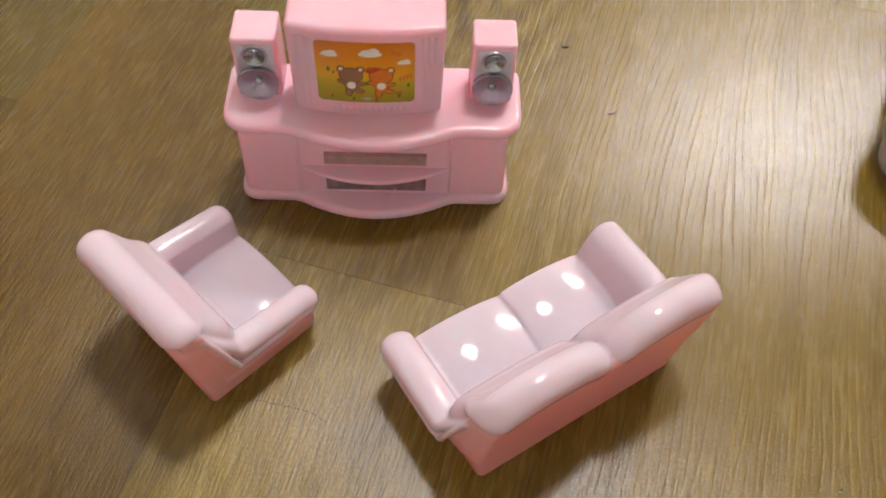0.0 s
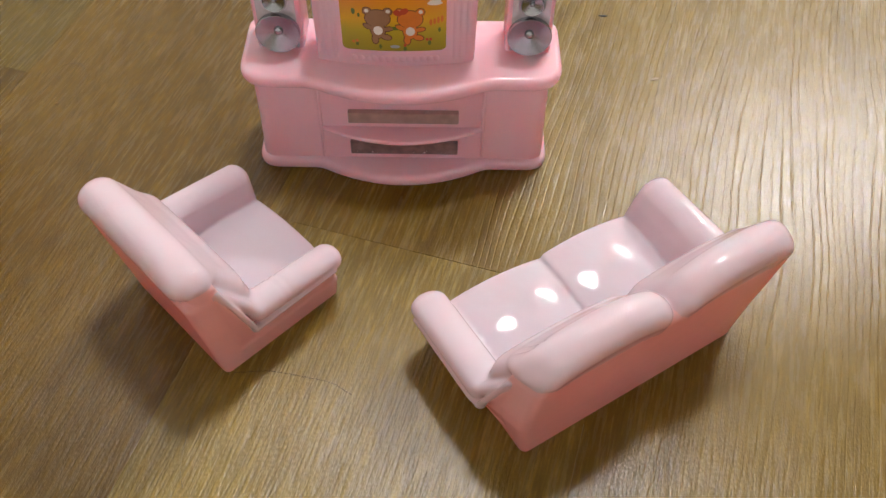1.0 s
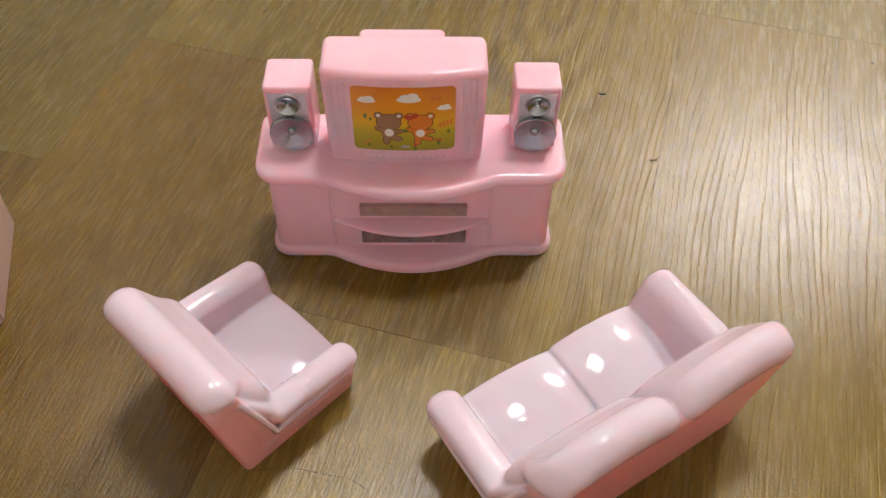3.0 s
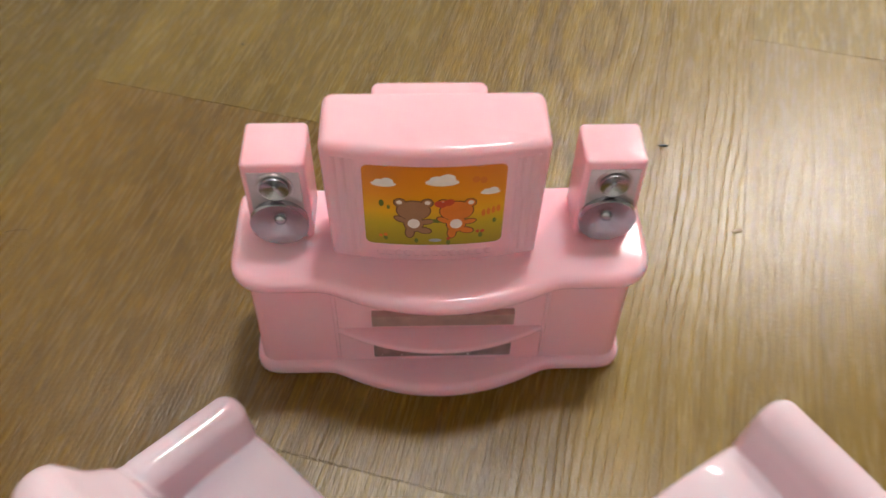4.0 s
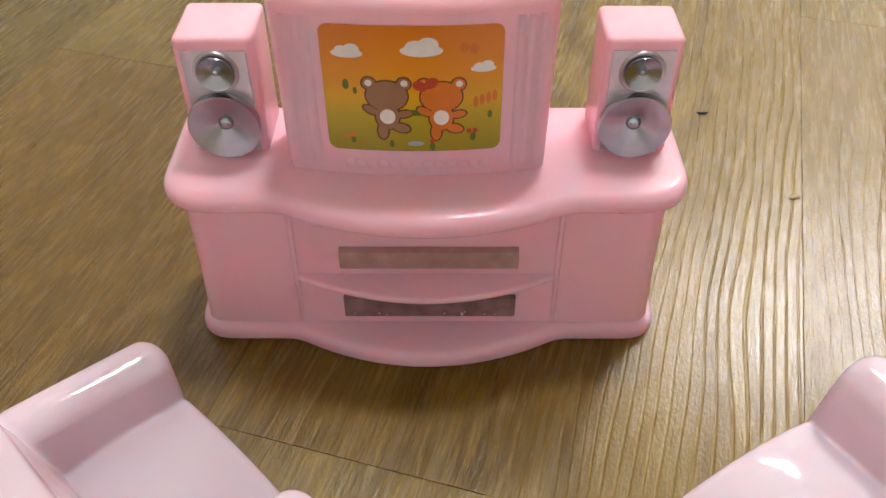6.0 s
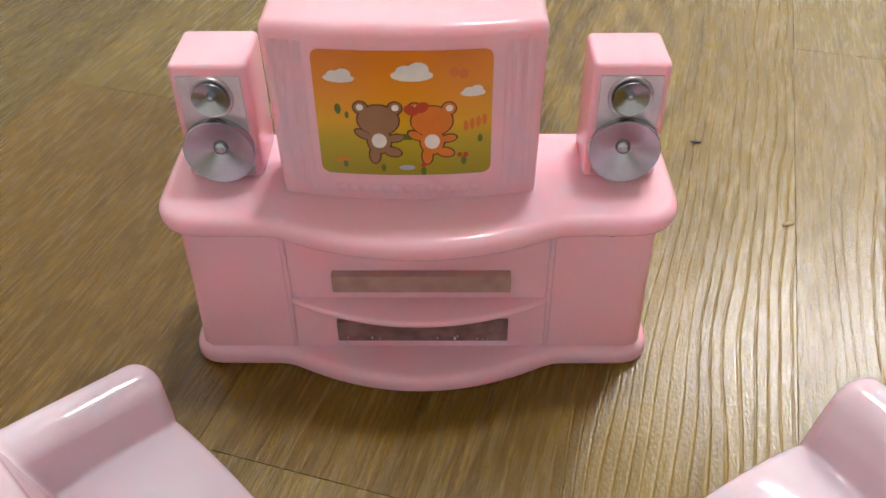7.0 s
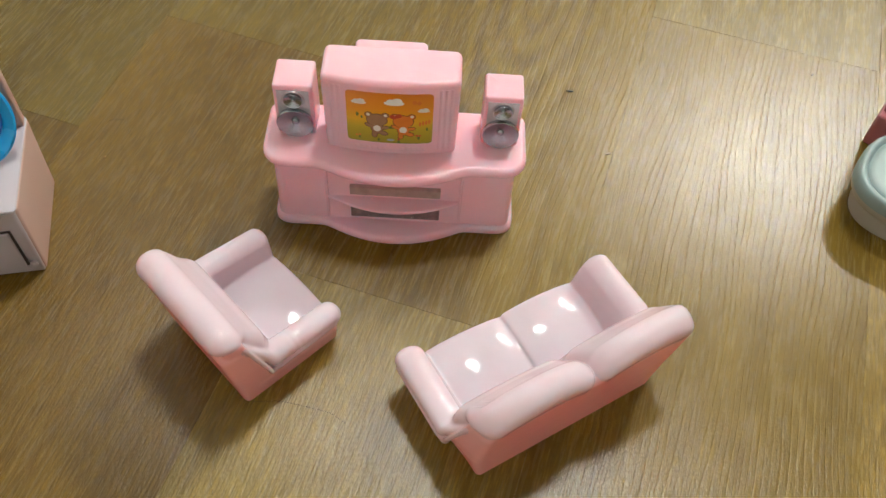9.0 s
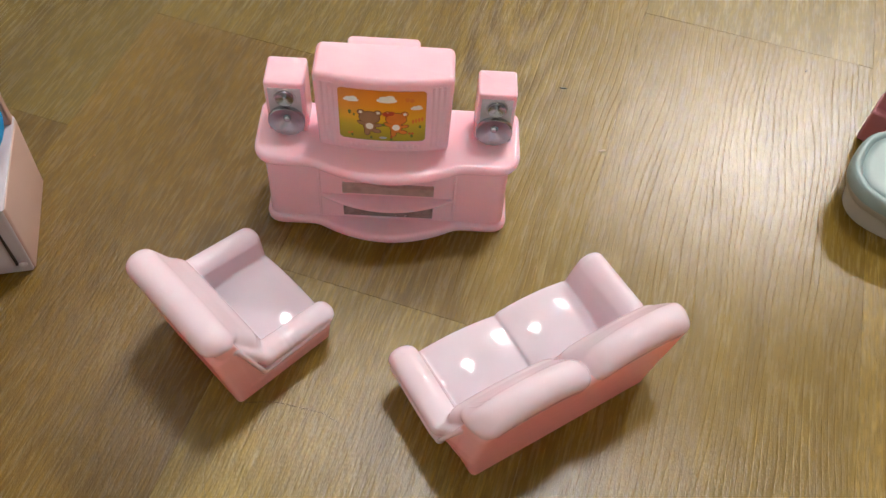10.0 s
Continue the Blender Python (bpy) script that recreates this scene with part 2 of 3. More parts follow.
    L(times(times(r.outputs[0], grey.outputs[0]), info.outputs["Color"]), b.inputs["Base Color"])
    L(spread(fibre.outputs["Fac"], 0.3, 0.7, 0.22, 0.31), b.inputs["Roughness"])
    b.inputs["Specular IOR Level"].default_value = 0.37
    b.inputs["Anisotropic"].default_value = 0.40
    along = nt.nodes.new("ShaderNodeVectorTransform")
    along.convert_from, along.convert_to = "OBJECT", "WORLD"
    along.inputs[0].default_value = (1.0, 0.0, 0.0)
    L(along.outputs[0], b.inputs["Tangent"])
    relief = math2("MULTIPLY", groove, -0.54)
    relief = math2("ADD", relief, math2("MULTIPLY", spread(pores.outputs["Fac"], 0.30, 0.60, 0.0, 1.0), math2("SUBTRACT", 0.38, math2("MULTIPLY", mask, 0.30))))
    bp = node(nt, "ShaderNodeBump", Strength=0.5, Distance=0.00042)
    L(relief, bp.inputs["Height"])
    bp2 = node(nt, "ShaderNodeBump", Strength=0.8, Distance=0.00012)
    L(speck.outputs["Fac"], bp2.inputs["Height"])
    L(bp.outputs[0], bp2.inputs["Normal"])
    L(bp2.outputs[0], b.inputs["Normal"])
    return m


WOOD = wood("oak_laminate")
WOOD_PLAIN = wood("oak_laminate_half_grooved", None, (0.585, 0.70))
WOOD_KNOT = wood("oak_laminate_knot", (0.062, 0.208))

# ---- room ----
TURN = -16.3
ROOM = pose(0, 0, 0, 0, 0, TURN)
# west and south walls stand close to throw light back on the toys
P0, P1, Q0, Q1, HIGH = -0.80, 2.05, -0.95, 3.10, 2.30


def box(name, x0, y0, z0, x1, y1, z1, mat, m=ROOM):
    bm = bmesh.new()
    bmesh.ops.create_cube(bm, size=1)
    for v in bm.verts:
        v.co = ((v.co.x + 0.5) * (x1 - x0) + x0, (v.co.y + 0.5) * (y1 - y0) + y0, (v.co.z + 0.5) * (z1 - z0) + z0)
    ob = part(name, bm, mat, smooth=False)
    ob.matrix_world = m
    return ob


for name, a in (("wall_north", (P0 - 0.1, Q1, -0.1, P1 + 0.1, Q1 + 0.1, HIGH)), ("wall_south", (P0 - 0.1, Q0 - 0.1, -0.1, P1 + 0.1, Q0, HIGH)),
                ("wall_west", (P0 - 0.1, Q0, -0.1, P0, Q1, HIGH)), ("wall_east", (P1, Q0, -0.1, P1 + 0.1, Q1, HIGH))):
    tagged(box(name, *a, {"wall_west": FILL_WALL_WEST, "wall_north": WALL, "wall_south": FILL_WALL_SOUTH}.get(name, SHADE_WALL_EAST)), "unseen room wall, toned to reflect or hold back light", "wall", kind="structure")
tagged(box("ceiling", P0 - 0.1, Q0 - 0.1, HIGH, P1 + 0.1, Q1 + 0.1, HIGH + 0.1, CEIL), "plain white papered ceiling", "ceiling", kind="structure")
floor = tagged(box("floor", P0, Q0, -0.02, P1, Q1, -0.008, DARK), "warm brown oak laminate floor with embossed grain", "floor", kind="structure")


def ceiling_light(label, x, y, w, d, mat):
    t = thing("ceiling_light", label, "ceiling light", m=pose(x, y, HIGH, 0, 0, TURN))
    bm = bmesh.new()
    block(bm, -w / 2 - 0.02, -d / 2 - 0.02, -0.05, w / 2 + 0.02, d / 2 + 0.02, -0.001, 0.03, 0.004)
    part("frame", bm, CEIL, t)
    bm = bmesh.new()
    block(bm, -w / 2, -d / 2, -0.056, w / 2, d / 2, -0.052, 0.02, 0.0015)
    part("diffuser", bm, mat, t)


ceiling_light("square white ceiling lamp, switched on", 0.27, 0.73, 0.26, 0.26, KEY)
ceiling_light("long narrow ceiling lamp, switched on", 1.38, 2.05, 0.5, 0.022, FAR)

# ---- the toy cabinet with television ----
CX = 0.0012


def cabinet_outline(hw, yf, yb, bow, notch, r, k=2):
    """Counter-clockwise plan: flat sides of the front, a bowed middle, rounded front corners."""
    p = []
    for i in range(9):
        a = radians(180 + 90 * i / 8)
        p.append((-hw + r + r * math.cos(a), yf + r + r * math.sin(a)))
    for i in range(25):
        u = -1 + 2 * i / 24
        p.append((notch * u, yf - bow * (1 - u * u)))
    for i in range(9):
        a = radians(270 + 90 * i / 8)
        p.append((hw - r + r * math.cos(a), yf + r + r * math.sin(a)))
    p += [(hw, yb - 0.002), (hw - 0.002, yb), (-hw + 0.002, yb), (-hw, yb - 0.002)]
    q = smooth_loop(resample(p, 160), k)
    q[:, 0] += CX
    return q


cab = thing("toy_tv_cabinet", "glossy pink plastic toy cabinet with television and two loudspeakers", "toy furniture")
bm = bmesh.new()
loft(bm, cabinet_outline(0.0526, 0.0004, 0.0345, 0.0085, 0.030, 0.006), fillet(0.0, 0.0045, 0.0012, 0.0022))
part("plinth", bm, PINK, cab)
bm = bmesh.new()
o = resample(round_rect(CX - 0.0508, 0.0024, CX + 0.0508, 0.034, 0.004), 120)
loft(bm, o, [(0.0, 0.0040), (0.0004, 0.020), (0.0004, 0.039)], 0.03)
part("body", bm, PINK, cab)
bm = bmesh.new()
loft(bm, cabinet_outline(0.0285, 0.0022, 0.010, 0.0070, 0.0275, 0.001, 1), fillet(0.0172, 0.0190, 0.0008, 0.0008, 3))
part("shelf", bm, PINK, cab)
for sx in (-1, 1):
    bm = bmesh.new()
    block(bm, CX + sx * 0.0285 - 0.0006, 0.00222, 0.0040, CX + sx * 0.0285 + 0.0006, 0.0060, 0.0385, 0.0005, 0.0002, 0.0, 0.03)
    part("pilaster", bm, PINK, cab)
bm = bmesh.new()
loft(bm, cabinet_outline(0.0545, 0.0008, 0.0345, 0.0078, 0.030, 0.009), fillet(0.0370, 0.0424, 0.0026, 0.0024))
part("countertop", bm, PINK, cab)
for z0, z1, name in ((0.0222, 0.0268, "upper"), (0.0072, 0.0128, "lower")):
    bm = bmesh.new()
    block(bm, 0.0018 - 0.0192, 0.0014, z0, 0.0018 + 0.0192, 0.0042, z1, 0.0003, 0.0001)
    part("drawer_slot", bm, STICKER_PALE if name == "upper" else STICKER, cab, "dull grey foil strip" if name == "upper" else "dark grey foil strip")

FLECK = simple("pale_fleck_foil", (0.75, 0.66, 0.66), 0.3, 0.5)
for x, z, w in ((-0.0152, 0.0082, 0.4), (-0.0098, 0.0080, 0.6), (-0.0080, 0.0078, 0.4), (0.0050, 0.0080, 0.5), (0.0088, 0.0077, 0.9), (0.0096, 0.0086, 0.4), (0.0140, 0.0078, 0.4), (0.0152, 0.0077, 0.3), (0.0164, 0.0078, 0.3)):
    bm = bmesh.new()
    block(bm, x, 0.0012, z, x + 0.0006 * w, 0.0016, z + 0.0008 * w, 0.0001, 0.0001)
    part("foil_fleck", bm, FLECK, cab, "tiny pale fleck")

bm = bmesh.new()
skin(bm, [[(0.0412 + 0.0026 * u, 0.0034 + 0.00012 * math.sin(a), 0.0362 + 0.0003 * u + 0.00010 * math.cos(a)) for a in np.linspace(0, 2 * math.pi, 6, endpoint=False)] for u in np.linspace(0, 1, 6)])
part("scratch", bm, DARK, cab, "short dark scratch in the plastic")

TVX = -0.0005


def tv_front(x, z):
    """y of the bowed, slightly leaning face of the set."""
    return 0.0080 + 0.0030 * ((x - TVX) / 0.0262) ** 2 + 0.003 * (z - 0.0420)


p = [(TVX + 0.0262 * u, 0.0080 + 0.0030 * u * u) for u in np.linspace(-1, 1, 25)]
p += [(TVX + 0.0262, 0.0270), (TVX + 0.0252, 0.0280), (TVX - 0.0252, 0.0280), (TVX - 0.0262, 0.0270)]
tv_plan = smooth_loop(resample(p, 120), 1)
bm = bmesh.new()
loft(bm, tv_plan, fillet(0.0420, 0.0806, 0.0006, 0.0022, 5, -0.0008), 0.025)
tv = part("television", bm, PINK, cab)
bm = bmesh.new()
block(bm, -0.0158, 0.022, 0.0420, 0.0128, 0.0352, 0.0788, 0.0022, 0.0012)
part("tube_housing", bm, PINK, tv)
for sx in (-1, 1):
    for k in range(3):
        x = TVX + sx * (0.0196 + 0.0021 * k)
        bm = bmesh.new()
        rings = []
        for z in np.linspace(0.0445, 0.0775, 8):
            y = tv_front(x, z)
            rings.append([(x + 0.0008 * math.cos(a), y + 0.00022 * math.sin(a), z) for a in np.linspace(0, 2 * math.pi, 8, endpoint=False)])
        skin(bm, rings)
        part("rib", bm, PINK, tv)
for k in range(13):
    x = TVX - 0.0135 + 0.00225 * k
    bm = bmesh.new()
    bmesh.ops.create_uvsphere(bm, u_segments=10, v_segments=6, radius=0.0007)
    bmesh.ops.scale(bm, verts=bm.verts, vec=(1.7, 0.5, 1.7))
    bmesh.ops.translate(bm, verts=bm.verts, vec=(x, tv_front(x, 0.0452) + 0.0001, 0.0452))
    part("bead", bm, PINK, tv)


# the picture: flat shapes laid on the bowed face
def sheet(outline, lift):
    """A filled outline (x, z) bent onto the face, lifted off it."""
    bm = bmesh.new()
    vs = [bm.verts.new((x, 0, z)) for x, z in outline]
    f = bm.faces.new(vs)
    bmesh.ops.triangulate(bm, faces=[f])
    for _ in range(4):
        far = [e for e in bm.edges if e.calc_length() > 0.003]
        if far:
            bmesh.ops.subdivide_edges(bm, edges=far, cuts=1)
            bmesh.ops.triangulate(bm, faces=bm.faces[:])
    for v in bm.verts:
        v.co.y = tv_front(v.co.x, v.co.z) - lift
    return bm


def oval(x, z, rx, rz, n=20, turn=0.0):
    c, s = math.cos(radians(turn)), math.sin(radians(turn))
    out = []
    for i in range(n):
        a = 2 * math.pi * i / n
        u, w = rx * math.cos(a), rz * math.sin(a)
        out.append((x + u * c - w * s, z + u * s + w * c))
    return out


def print_material():
    m, nt, b = material("printed_meadow")
    co = nt.nodes.new("ShaderNodeTexCoord")
    sep = nt.nodes.new("ShaderNodeSeparateXYZ")
    nt.links.new(co.outputs["Object"], sep.inputs[0])
    mr = node(nt, "ShaderNodeMapRange")
    mr.inputs["From Min"].default_value, mr.inputs["From Max"].default_value = 0.0485, 0.0755
    nt.links.new(sep.outputs["Z"], mr.inputs["Value"])
    r = ramp(nt, [(0.0, (0.27, 0.23, 0.012)), (0.30, (0.42, 0.33, 0.012)), (0.46, (0.66, 0.36, 0.008)), (0.7, (0.70, 0.26, 0.008)), (1.0, (0.62, 0.18, 0.008))], mr.outputs[0])
    nt.links.new(r.outputs[0], b.inputs["Base Color"])
    b.inputs["Roughness"].default_value = 0.3
    return m


MEADOW = print_material()
INK = {k: simple("print_" + k, c, 0.35, 0, 0.05) for k, c in {
    "white": (0.75, 0.72, 0.70), "brown": (0.29, 0.15, 0.08), "orange": (0.62, 0.17, 0.02), "green": (0.10, 0.14, 0.02), "red": (0.45, 0.05, 0.02), "line": (0.10, 0.035, 0.015), "blue": (0.35, 0.40, 0.50)}.items()}
picture = part("picture", sheet([(x, z) for x, z in round_rect(-0.0178, 0.0487, 0.0162, 0.0762, 0.0018)], 0.00018), MEADOW, tv, "orange and green printed meadow picture", smooth=True)


def print_shape(name, outline, ink, lift):
    part(name, sheet(outline, lift), INK[ink], tv)


def cloud(x, z, s):
    for dx, dz, rx, rz in ((0, 0, 1.0, 0.32), (-0.3, 0.22, 0.45, 0.3), (0.3, 0.28, 0.5, 0.4)):
        print_shape("cloud", oval(x + dx * s, z + dz * s, rx * s, rz * s), "white", 0.00024 + 0.00002 * (dx + 0.4))


cloud(-0.0128, 0.0704, 0.0030)
cloud(0.0010, 0.0712, 0.0040)
cloud(0.0125, 0.0672, 0.0024)


def figure(x, z, ink, ribbon):
    """A plain round printed figure: head, ears, body, belly, limbs."""
    k = 0.00024
    e = 0.00028
    for dx, dz, rx, rz, a in ((-0.0033, 0.0093, 0.0013, 0.0013, 0), (0.0033, 0.0093, 0.0013, 0.0013, 0), (0, 0.0066, 0.0040, 0.0033, 0), (0, 0.0020, 0.0023, 0.0030, 0),
                              (-0.0032, 0.0034, 0.0016, 0.0008, -30), (0.0032, 0.0026, 0.0016, 0.0008, 10), (-0.0010, -0.0014, 0.0010, 0.0019, 0), (0.0026, -0.0006, 0.0017, 0.0010, -15)):
        print_shape("printed_outline", oval(x + dx, z + dz, rx + e, rz + e, 24, a), "line", k - 0.00003)
    for dx in (-0.0033, 0.0033):
        print_shape("printed_ear", oval(x + dx, z + 0.0093, 0.0013, 0.0013), ink, k)
    for dx in (-0.0034, 0.0034):
        print_shape("printed_ear_patch", oval(x + dx, z + 0.0094, 0.0007, 0.0007, 14), "white", k + 0.00002)
    print_shape("printed_head", oval(x, z + 0.0066, 0.0040, 0.0033), ink, k + 0.00003)
    print_shape("printed_body", oval(x, z + 0.0020, 0.0023, 0.0030), ink, k + 0.00002)
    for dx, dz, rx, rz, a in ((-0.0032, 0.0034, 0.0016, 0.0008, -30), (0.0032, 0.0026, 0.0016, 0.0008, 10), (-0.0010, -0.0014, 0.0010, 0.0019, 0), (0.0026, -0.0006, 0.0017, 0.0010, -15)):
        print_shape("printed_limb", oval(x + dx, z + dz, rx, rz, 14, a), ink, k + 0.00001)
    print_shape("printed_belly", oval(x, z + 0.0020, 0.0015, 0.0017), "white", k + 0.00008)
    if ribbon:
        for a in (-25, 35):
            print_shape("printed_ribbon", oval(x - 0.0040 + 0.0021 * (a > 0), z + 0.0091 + 0.0006 * (a > 0), 0.0015, 0.0011, 14, a), "red", k + 0.0001)


figure(-0.0058, 0.0549, "brown", False)
figure(0.0046, 0.0547, "orange", True)
for x, z, s in ((-0.0135, 0.0638, 0.0009), (-0.0118, 0.0625, 0.0006), (-0.0128, 0.0512, 0.0007), (-0.0052, 0.0505, 0.0007), (0.0028, 0.0497, 0.0008), (0.0108, 0.0520, 0.0008), (0.0140, 0.0570, 0.0007)):
    print_shape("printed_plant", oval(x, z, s * 0.7, s * 1.3, 12), "green", 0.00024)
for x, z in ((-0.0140, 0.0520), (-0.0128, 0.0524), (0.0028, 0.0512), (0.0100, 0.0534), (0.0112, 0.0534)):
    print_shape("printed_blossom", oval(x, z, 0.0005, 0.0006, 12), "red" if x > 0 else "orange", 0.00028)
print_shape("printed_pond", oval(-0.0005, 0.0506, 0.0016, 0.0006, 14), "blue", 0.00026)
print_shape("printed_bush", oval(-0.0002, 0.0578, 0.0026, 0.0007, 14), "green", 0.00023)
for k in range(4):
    print_shape("printed_fence", oval(0.0112 + 0.0012 * k, 0.0600 + 0.0004 * k, 0.0005, 0.0013, 10), "orange", 0.00024)
for dx in (-0.0009, 0.0009):
    print_shape("printed_butterfly", oval(0.0098 + dx, 0.0716 - 0.2 * dx, 0.0009, 0.0011, 14), "orange", 0.00024)


def speaker(cx, w, y1):
    y0, z0, z1 = 0.0164, 0.0420, 0.0688
    bm = bmesh.new()
    block(bm, cx - w / 2, y0, z0, cx + w / 2, y1, z1, 0.0014, 0.0010)
    s = part("loudspeaker", bm, PINK, cab)
    bm = bmesh.new()
    block(bm, cx - w / 2 + 0.0015, y0 - 0.0003, 0.0430, cx + w / 2 - 0.0015, y0 + 0.0004, 0.0664, 0.0001, 0.0001)
    part("front_panel", bm, SILVER, s, "silver foil front panel")
    for name, z, r in (("woofer", 0.0500, 0.0074), ("tweeter", 0.0619, 0.0037)):
        bm = bmesh.new()
        m = Matrix.Translation((cx, y0 - 0.0002, z)) @ pose(0, 0, 0, 90)
        h, deep = (0.0023, 0.0018) if name == "woofer" else (0.0013, 0.0010)
        lathe(bm, [(r * 0.97, 0), (r, 0.3 * h), (r, h - 0.0001), (r * 0.98, h + 0.0001), (r * 0.94, h), (r * 0.20, h - deep), (r * 0.17, h - deep + 0.0005), (r * 0.08, h - deep + 0.0008), (0.00002, h - deep + 0.0008)], 64, m)
        part(name, bm, CHROME, s, "shiny chrome cone")
        if name == "tweeter":
            bm = bmesh.new()
            lathe(bm, [(r * 1.02, 0.0), (r * 1.22, 0.0), (r * 1.24, 0.0004), (r * 1.18, 0.0007), (r * 1.06, 0.0006), (r * 1.02, 0.0002)], 48, m)
            part("ring", bm, SILVER, s)


speaker(-0.0398, 0.0158, 0.0320)
speaker(0.0440, 0.0154, 0.0306)


# ---- sofa and armchair ----
def smoothmin(a, b, k):
    h = np.clip(0.5 + 0.5 * (b - a) / k, 0, 1)
    return b * (1 - h) + a * h - k * h * (1 - h)


def smoothstep(t):
    t = np.clip(t, 0, 1)
    return t * t * (3 - 2 * t)


def round_box(p, lo, hi, r):
    """Distance to a box with rounded edges."""
    q = [np.abs(c - (l + h) / 2) - (h - l) / 2 + r for c, l, h in zip(p, lo, hi)]
    out = np.sqrt(sum(np.maximum(c, 0) ** 2 for c in q))
    return out + np.minimum(np.maximum(np.maximum(q[0], q[1]), q[2]), 0) - r


def tapered(p, a, b, ra, rb):
    """Distance to a rod from a to b whose radius goes from ra to rb; any number of axes."""
    d = [bb - aa for aa, bb in zip(a, b)]
    h = np.clip(sum((c - aa) * k for c, aa, k in zip(p, a, d)) / sum(k * k for k in d), 0, 1)
    return np.sqrt(sum((c - aa - h * k) ** 2 for c, aa, k in zip(p, a, d))) - (ra + (rb - ra) * h)


def drawn_out(d, c, lo, hi, r):
    """A flat shape at distance d drawn out from lo to hi along c, its end edges rounded by r."""
    q0, q1 = d + r, np.abs(c - (lo + hi) / 2) - (hi - lo) / 2 + r
    return np.minimum(np.maximum(q0, q1), 0) + np.hypot(np.maximum(q0, 0), np.maximum(q1, 0)) - r


def surface_net(f, lo, hi, step):
    """Quads on the surface f = 0 inside the box lo..hi."""
    n = [int((b - a) / step) + 2 for a, b in zip(lo, hi)]
    axes = [a + step * np.arange(k) for a, k in zip(lo, n)]
    G = f(*np.meshgrid(*axes, indexing="ij"))
    inside = G < 0
    shape = tuple(k - 1 for k in n)
    total, count = np.zeros(shape + (3,)), np.zeros(shape)
    for ax in range(3):
        i0 = [slice(None)] * 3
        i1 = [slice(None)] * 3
        i0[ax], i1[ax] = slice(0, -1), slice(1, None)
        g0, g1 = G[tuple(i0)], G[tuple(i1)]
        cross = inside[tuple(i0)] != inside[tuple(i1)]
        t = np.where(cross, g0 / np.where(cross, g0 - g1, 1), 0)
        u, w = [k for k in range(3) if k != ax]
        for du in (0, 1):
            for dw in (0, 1):
                sl = [slice(None)] * 3
                sl[u] = slice(du, n[u] - 1 + du)
                sl[w] = slice(dw, n[w] - 1 + dw)
                c, tt = cross[tuple(sl)], t[tuple(sl)]
                count += c
                total[..., ax] += c * tt
                total[..., u] += c * du
                total[..., w] += c * dw
    used = count > 0
    ids = np.full(shape, -1)
    ids[used] = np.arange(used.sum())
    V = (np.argwhere(used) + total[used] / count[used][:, None]) * step + np.array(lo)
    quads = []
    for ax in range(3):
        u, w = (ax + 1) % 3, (ax + 2) % 3
        i0 = [slice(1, -1)] * 3
        i1 = [slice(1, -1)] * 3
        i0[ax], i1[ax] = slice(0, -1), slice(1, None)
        a, b = inside[tuple(i0)], inside[tuple(i1)]
        at = np.argwhere(a != b) + np.array([0 if k == ax else 1 for k in range(3)])
        flip = b[a != b]
        corners = []
        for du, dw in ((0, 0), (1, 0), (1, 1), (0, 1)):
            q = at.copy()
            q[:, u] -= du
            q[:, w] -= dw
            corners.append(ids[q[:, 0], q[:, 1], q[:, 2]])
        Q = np.stack(corners, 1)
        Q[flip] = Q[flip][:, ::-1]
        quads.append(Q)
    return V, np.vstack(quads)


